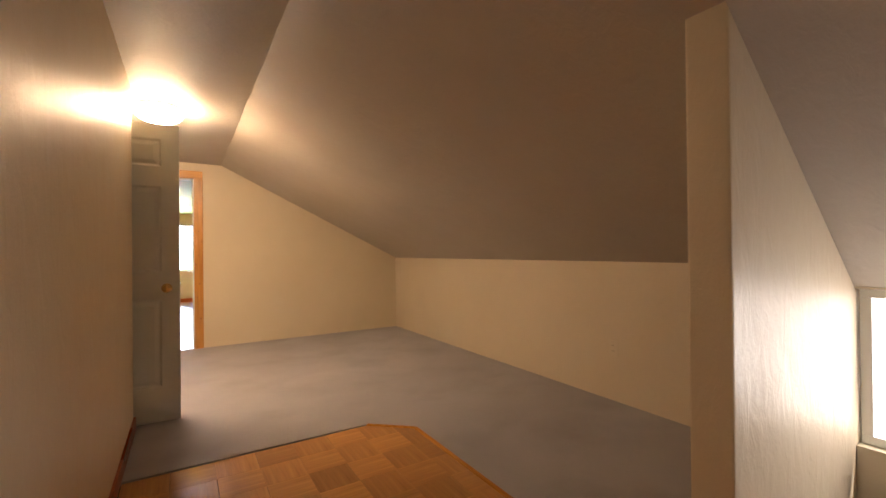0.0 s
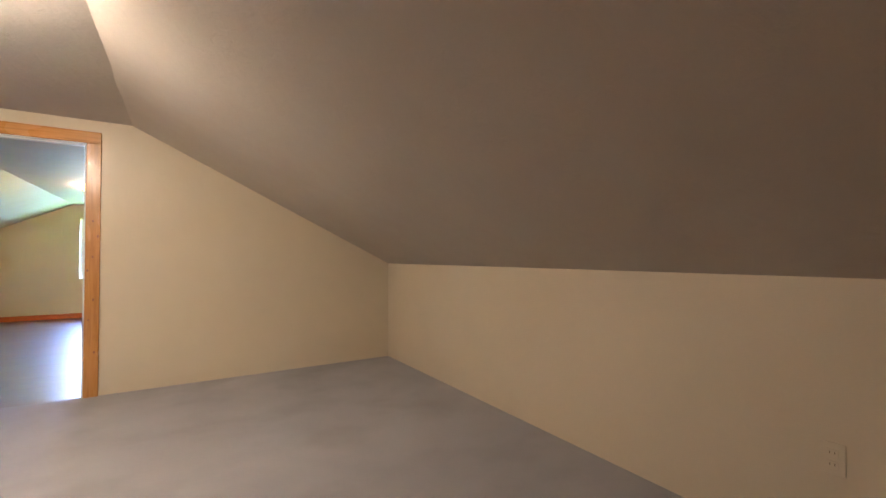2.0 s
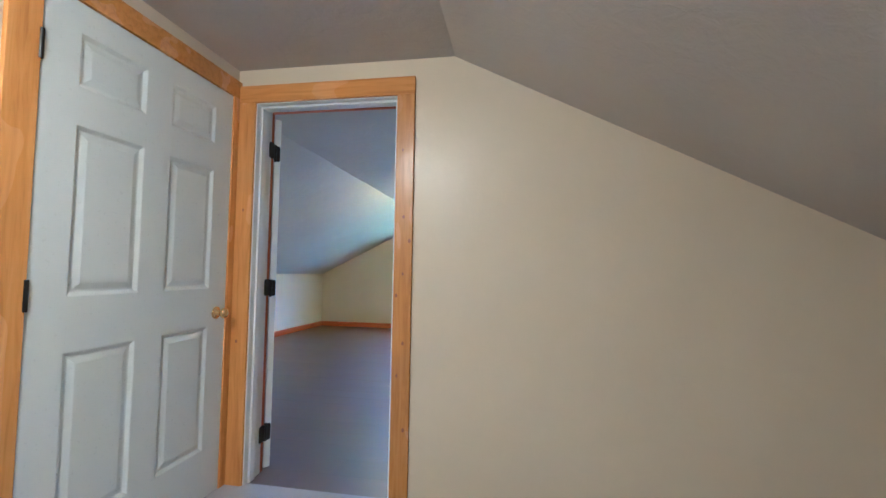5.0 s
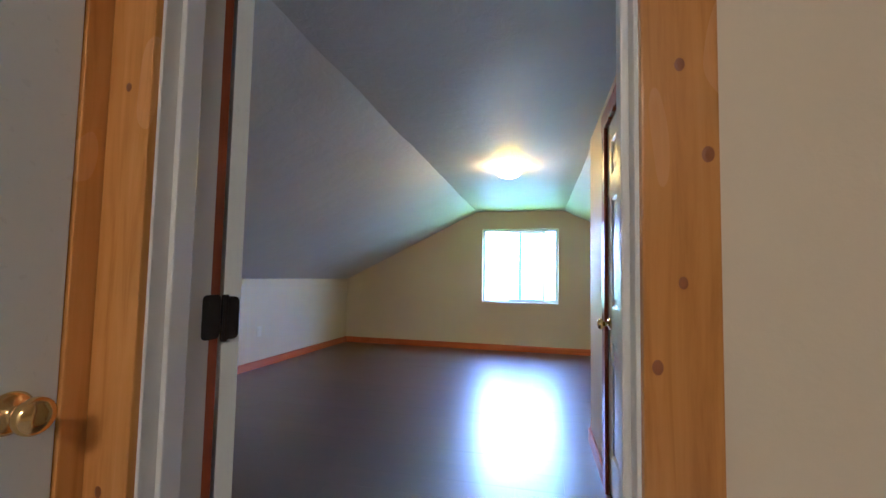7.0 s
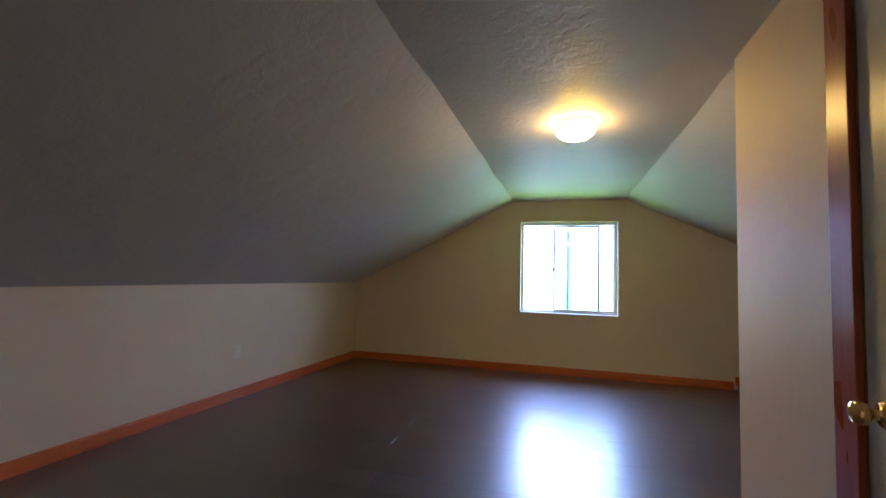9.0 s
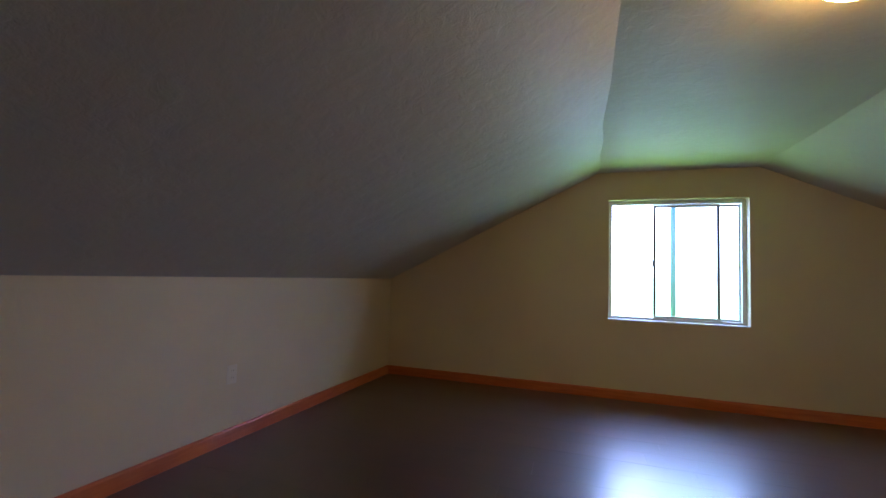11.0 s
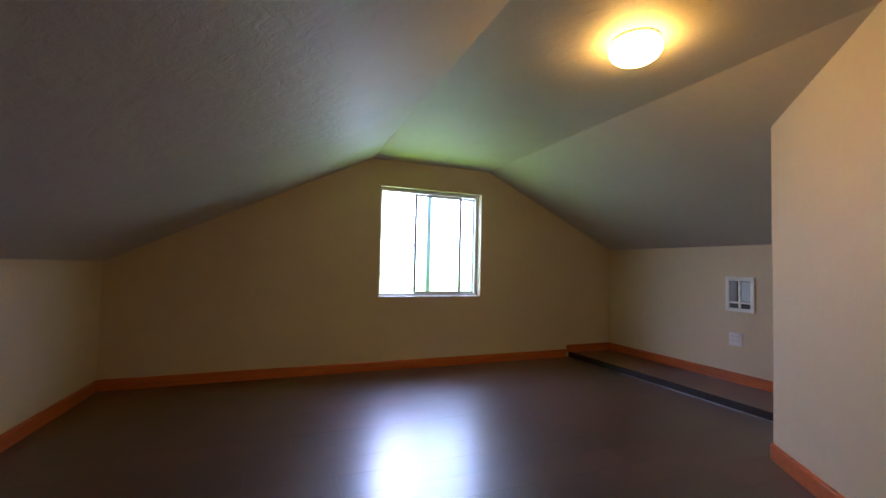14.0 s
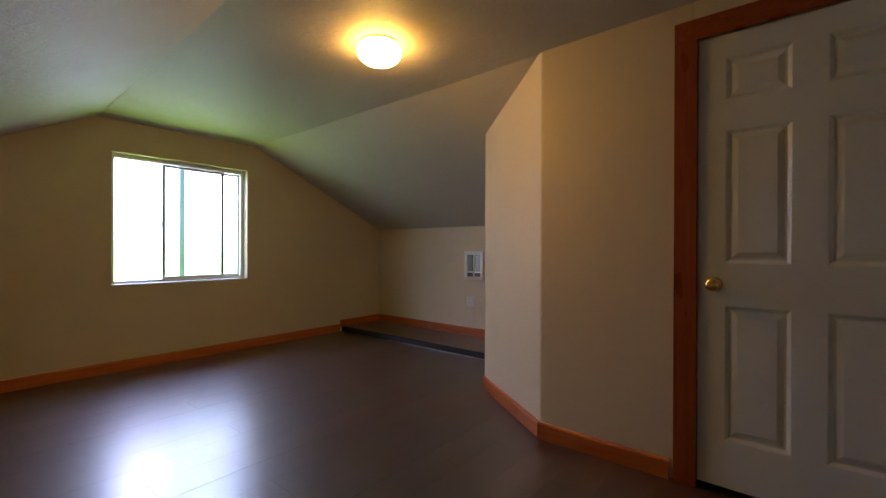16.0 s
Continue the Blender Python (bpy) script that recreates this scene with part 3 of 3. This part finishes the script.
part("door_stop", slab(OX0 + 0.006, OX0 + 0.018, 0.03, 0.075, 0, OH - 0.006, 0.003), JAMB, jamb)
part("door_stop", slab(OX1 - 0.018, OX1 - 0.006, 0.024, 0.058, 0, OH - 0.006, 0.003), JAMB, jamb)
part("door_stop", slab(OX0 + 0.018, OX1 - 0.018, 0.03, 0.075, OH - 0.018, OH - 0.006, 0.003), JAMB, jamb)
part("jamb_edge", slab(OX0 - 0.02, OX0 + 0.004, 0.140, 0.168, 0, OH, 0.002), RED_V, jamb, "dark red stained jamb edge")
part("jamb_edge", slab(0.046, 0.062, 0.062, 0.168, 0, OH, 0.002), RED_V, jamb, "dark red stained jamb edge")
part("strike_plate", slab(OX1 - 0.008, OX1 - 0.005, 0.028, 0.054, 0.88, 0.95), BRASS, jamb, "brass strike plate")
for hz in (0.21, 1.03, 1.82):
    leaf(jamb, OX0 + 0.003, OX0 + 0.009, 0.118, 0.166, hz)
casing("trim_doorway_back", pose(0, TH, 0, 0, 0, 180), -0.062, -OX0 + 0.02, OH, 0.07, RED_V, BASE_X, "dark red stained casing on the far side of the doorway")
panel_door("door_open", pose(OX0 + 0.012, 0.195, 0, 0, 0, 144.5), 0.745, 2.02, "white six-panel door standing wide open against the knee side", 0.685, 1)

# closed door on the west wall of the carpeted room
m_west = pose(WEST1, 0, 0, 0, 0, 90)
casing("trim_closed_door", m_west, DA0, DA1, DAH, 0.095, PINE_V, PINE_Y, "varnished pine casing round the closed door", wd_right=0.066)
panel_door("door_closed_white", pose(WEST1 - 0.006, DA0 + 0.003, 0, 0, 0, 90), DA1 - DA0 - 0.006, DAH, "closed white six-panel door with brass knob in pine casing", DA1 - DA0 - 0.07, -1)
casing("trim_side_doorway", m_west, DC0, DC1, DAH, 0.075, PINE_V, PINE_Y, "varnished pine casing round the side doorway")
panel_door("door_side_open", pose(WEST1 + 0.01, -2.36, 0, 0, 0, -2), 0.775, 2.03, "white six-panel door swung open into the carpeted room", 0.70)

# closet door of the window room
m_box = pose(BOX, 0, 0, 0, 0, -90)
casing("trim_closet_door", m_box, -D2N, -D2S, D2H, 0.088, RED_V, RED_Y, "dark red stained casing round the closet door", wd_right=0.115)
panel_door("door_closet", pose(BOX + 0.02, D2S + 0.003, 0, 0, 0, 90), D2N - D2S - 0.006, D2H, "closed white six-panel closet door with brass knob", D2N - D2S - 0.065, None, 0.885, 0.032)


# ---- sliding window ----
wy = YN + 0.075
win = empty("window_1", pose(0, 0, 0), "white vinyl sliding window, sash partly open, daylight outside", "window", "structure")
f = 0.035
part("window_frame", slab(WX0, WX0 + f, wy, wy + 0.07, WZ0, WZ1, 0.003), VINYL, win)
part("window_frame", slab(WX1 - f, WX1, wy, wy + 0.07, WZ0, WZ1, 0.003), VINYL, win)
part("window_frame", slab(WX0 + f, WX1 - f, wy, wy + 0.07, WZ1 - f, WZ1, 0.003), VINYL, win)
part("window_frame", slab(WX0 + f, WX1 - f, wy, wy + 0.07, WZ0, WZ0 + 0.028, 0.003), VINYL, win)
def sash(x0, x1, y0, wl, wr, z0, z1, left_m, right_m, name):
    s = part(name, slab(x0, x1, y0, y0 + 0.022, z1 - 0.022, z1, 0.002), VINYL, win)
    part("sash_rail", slab(x0, x1, y0, y0 + 0.022, z0, z0 + 0.022, 0.002), VINYL, s)
    part("sash_stile", slab(x0, x0 + wl, y0 - 0.001, y0 + 0.023, z0 + 0.022, z1 - 0.022, 0.002), left_m, s)
    part("sash_stile", slab(x1 - wr, x1, y0 - 0.001, y0 + 0.023, z0 + 0.022, z1 - 0.022, 0.002), right_m, s)
    g = part("pane", slab(x0 + wl, x1 - wr, y0 + 0.009, y0 + 0.013, z0 + 0.022, z1 - 0.022), GLASS, s, "clear glass pane")
    g.visible_shadow = False
    return s
sash(-0.55, -0.015, wy + 0.008, 0.022, 0.022, WZ0 + 0.028, WZ1 - f - 0.005, GREYVINYL, GREYVINYL, "sliding_sash")
sash(-0.40, WX1 - f, wy + 0.040, 0.042, 0.012, WZ0 + 0.028, WZ1 - f - 0.005, STILE_BLOOM, VINYL, "fixed_sash")
part("latch", slab(-0.562, -0.545, wy - 0.008, wy + 0.010, 1.22, 1.27, 0.004), GREYVINYL, win, "small grey sash latch")
part("window_sill", slab(WX0 + 0.002, WX1 - 0.002, YN - 0.004, wy, WZ0 - 0.006, WZ0 + 0.006, 0.002), JAMB, win)
solid("backdrop_garden", slab(-6.5, 5.8, YN + 1.25, YN + 1.26, -0.8, 3.6), SKY_N, "overexposed sky and green garden outside the window", "backdrop", "structure")

# ground far below the attic
solid("ground", slab(-400, 400, -400, 400, -3.4, -3.3), mat("lawn_ground", (0.06, 0.10, 0.03), 0.9), "green lawn below the house", "ground", "structure")


# ---- ceiling lights ----
def ceiling_light(x, y, z, r, glow, label):
    c = empty("ceiling_light", pose(x, y, z), label, "ceiling light", "", "ceiling lights")
    bm = bmesh.new()
    lathe(bm, [(r * 0.3, 0.0), (r * 0.90, 0.0), (r * 0.94, -0.005), (r * 0.94, -0.018), (r * 0.90, -0.026), (r * 0.3, -0.026)], 48)
    part("base_ring", bm, ENAMEL, c, "white enamel ring", True)
    bm = bmesh.new()
    lathe(bm, [(r * 0.80, -0.027), (r * 0.93, -0.034), (r * 0.99, -0.044), (r, -0.056), (r * 0.97, -0.072), (r * 0.88, -0.088), (r * 0.72, -0.102), (r * 0.50, -0.112),
               (r * 0.25, -0.117), (0.002, -0.119)], 48)
    part("glass_shade", bm, glow, c, "lit opal glass bowl", True)
    return c
ceiling_light(-0.385, 3.13, C2 + 0.004, 0.116, GLOW_N, "lit flush ceiling light with round opal glass shade")
ceiling_light(-0.255, -2.13, C1, 0.15, GLOW_S, "lit flush ceiling light near the open side door")


# ---- small wall fittings ----
def outlet(m, plate=PLATE, tone="ivory", gangs=(0,)):
    """Duplex outlet plate; local x along the wall, -y into the room."""
    o = empty("wall_outlet", m, tone + " duplex outlet plate on the cream knee wall", "outlet", "", "wall outlets")
    half = 0.036 + 0.023 * (len(gangs) - 1)
    part("plate", slab(-half, half, -0.006, 0, -0.058, 0.058, 0.003), plate, o)
    for gx in gangs:
        for dz in (-0.021, 0.021):
            rec = part("receptacle", slab(gx - 0.017, gx + 0.017, -0.008, -0.004, dz - 0.014, dz + 0.014, 0.004), plate, o)
            for dx in (-0.007, 0.007):
                part("slot", slab(gx + dx - 0.0015, gx + dx + 0.0015, -0.0085, -0.006, dz - 0.003, dz + 0.006), PLUGSLOT, rec)
    return o
outlet(pose(KNEE1, -3.81, 0.40, 0, 0, -90))
outlet(pose(KNEEW - 0.0598 * (YN - 3.72), 3.72, 0.42, 0, 0, 90 - 3.4))
outlet(pose(KNEEE, 4.225, 0.437, 0, 0, -90), ENAMEL, "white double-width", (-0.023, 0.023))

heater = empty("wall_heater", pose(KNEEE, 4.18, 0.845, 0, 0, -90), "white enamel recessed wall heater with louvred grille", "heater")
hw, hh = 0.125, 0.157
part("frame_side", slab(-hw, -hw + 0.032, -0.022, 0, -hh, hh, 0.004), ENAMEL, heater)
part("frame_side", slab(hw - 0.032, hw, -0.022, 0, -hh, hh, 0.004), ENAMEL, heater)
part("frame_top", slab(-hw + 0.032, hw - 0.032, -0.022, 0, hh - 0.04, hh, 0.004), ENAMEL, heater)
part("frame_bottom", slab(-hw + 0.032, hw - 0.032, -0.022, 0, -hh, -hh + 0.03, 0.004), ENAMEL, heater)
part("crossbar", slab(-hw + 0.032, hw - 0.032, -0.020, 0, -0.085, -0.068, 0.003), ENAMEL, heater)
part("mullion", slab(-0.008, 0.008, -0.021, 0, -hh + 0.03, hh - 0.04, 0.003), ENAMEL, heater)
part("backing", slab(-hw + 0.03, hw - 0.03, -0.006, -0.001, -hh + 0.02, hh - 0.03), SLOT, heater, "dark heater interior")
for i in range(9):
    x = -hw + 0.040 + i * 0.0065
    part("slat", slab(x, x + 0.003, -0.016, -0.006, -0.064, hh - 0.044), GRILLE, heater)
part("reflector", slab(0.012, hw - 0.034, -0.014, -0.006, -0.060, hh - 0.046, 0.003), GRILLE, heater, "grey metal louvre panel")

# ---- floor pieces ----
tile_mesh = {}
def piece(key, w, l, t, bev, material, turn=False):
    if key not in tile_mesh:
        bm = bmesh.new()
        z1, e = 0.0, bev
        lo = [bm.verts.new(p) for p in ((0, 0, -t), (w, 0, -t), (w, l, -t), (0, l, -t))]
        md = [bm.verts.new(p) for p in ((0, 0, z1 - e), (w, 0, z1 - e), (w, l, z1 - e), (0, l, z1 - e))]
        hi = [bm.verts.new(p) for p in ((e, e, z1), (w - e, e, z1), (w - e, l - e, z1), (e, l - e, z1))]
        bm.faces.new(hi)
        for a, b in ((lo, md), (md, hi)):
            for i in range(4):
                j = (i + 1) % 4
                bm.faces.new((a[i], a[j], b[j], b[i]))
        tile_mesh[key] = mesh_of("piece", bm, material)
    return tile_mesh[key]
rnd = random.Random(5)
# dark laminate: boards run across the room
PW, PL, GAP = 0.19, 1.22, 0.0006
y = TH - 0.14
row = 0
while y < YN - 0.001:
    x = KNEES - rnd.uniform(0.1, 1.1)
    d = min(PW, YN - y)
    while x < KNEEE:
        xa, xb = max(x, KNEES), min(x + PL, KNEEE)
        if xb - xa > 0.05 and not (xa > 1.385 and y > 3.21):
            key = ("p", round(xb - xa - GAP, 3), round(d - GAP, 3))
            ob = new("plank", piece(key, xb - xa - GAP, d - GAP, 0.008, 0.0003, PLANK))
            ob.parent = plank_floor
            ob.location = (xa, y, rnd.uniform(-0.0002, 0.0002))
        x += PL
    y += PW
    row += 1
# parquet squares, alternating direction
TS = 0.203
for i in range(9):
    for j in range(22):
        xa, yb = -0.376 + i * TS, -3.2 - j * TS
        if yb - TS < SOUTH:
            continue
        for k in range(1):
            ob = new("parquet_tile", piece(("t",), TS - 0.0008, TS - 0.0008, 0.012, 0.0004, PARQUET))
            ob.parent = parquet_floor
            if (i + j) % 2:
                ob.matrix_local = pose(xa + TS, yb - TS, -0.001, 0, 0, 90)
            else:
                ob.matrix_local = pose(xa, yb - TS, -0.001)
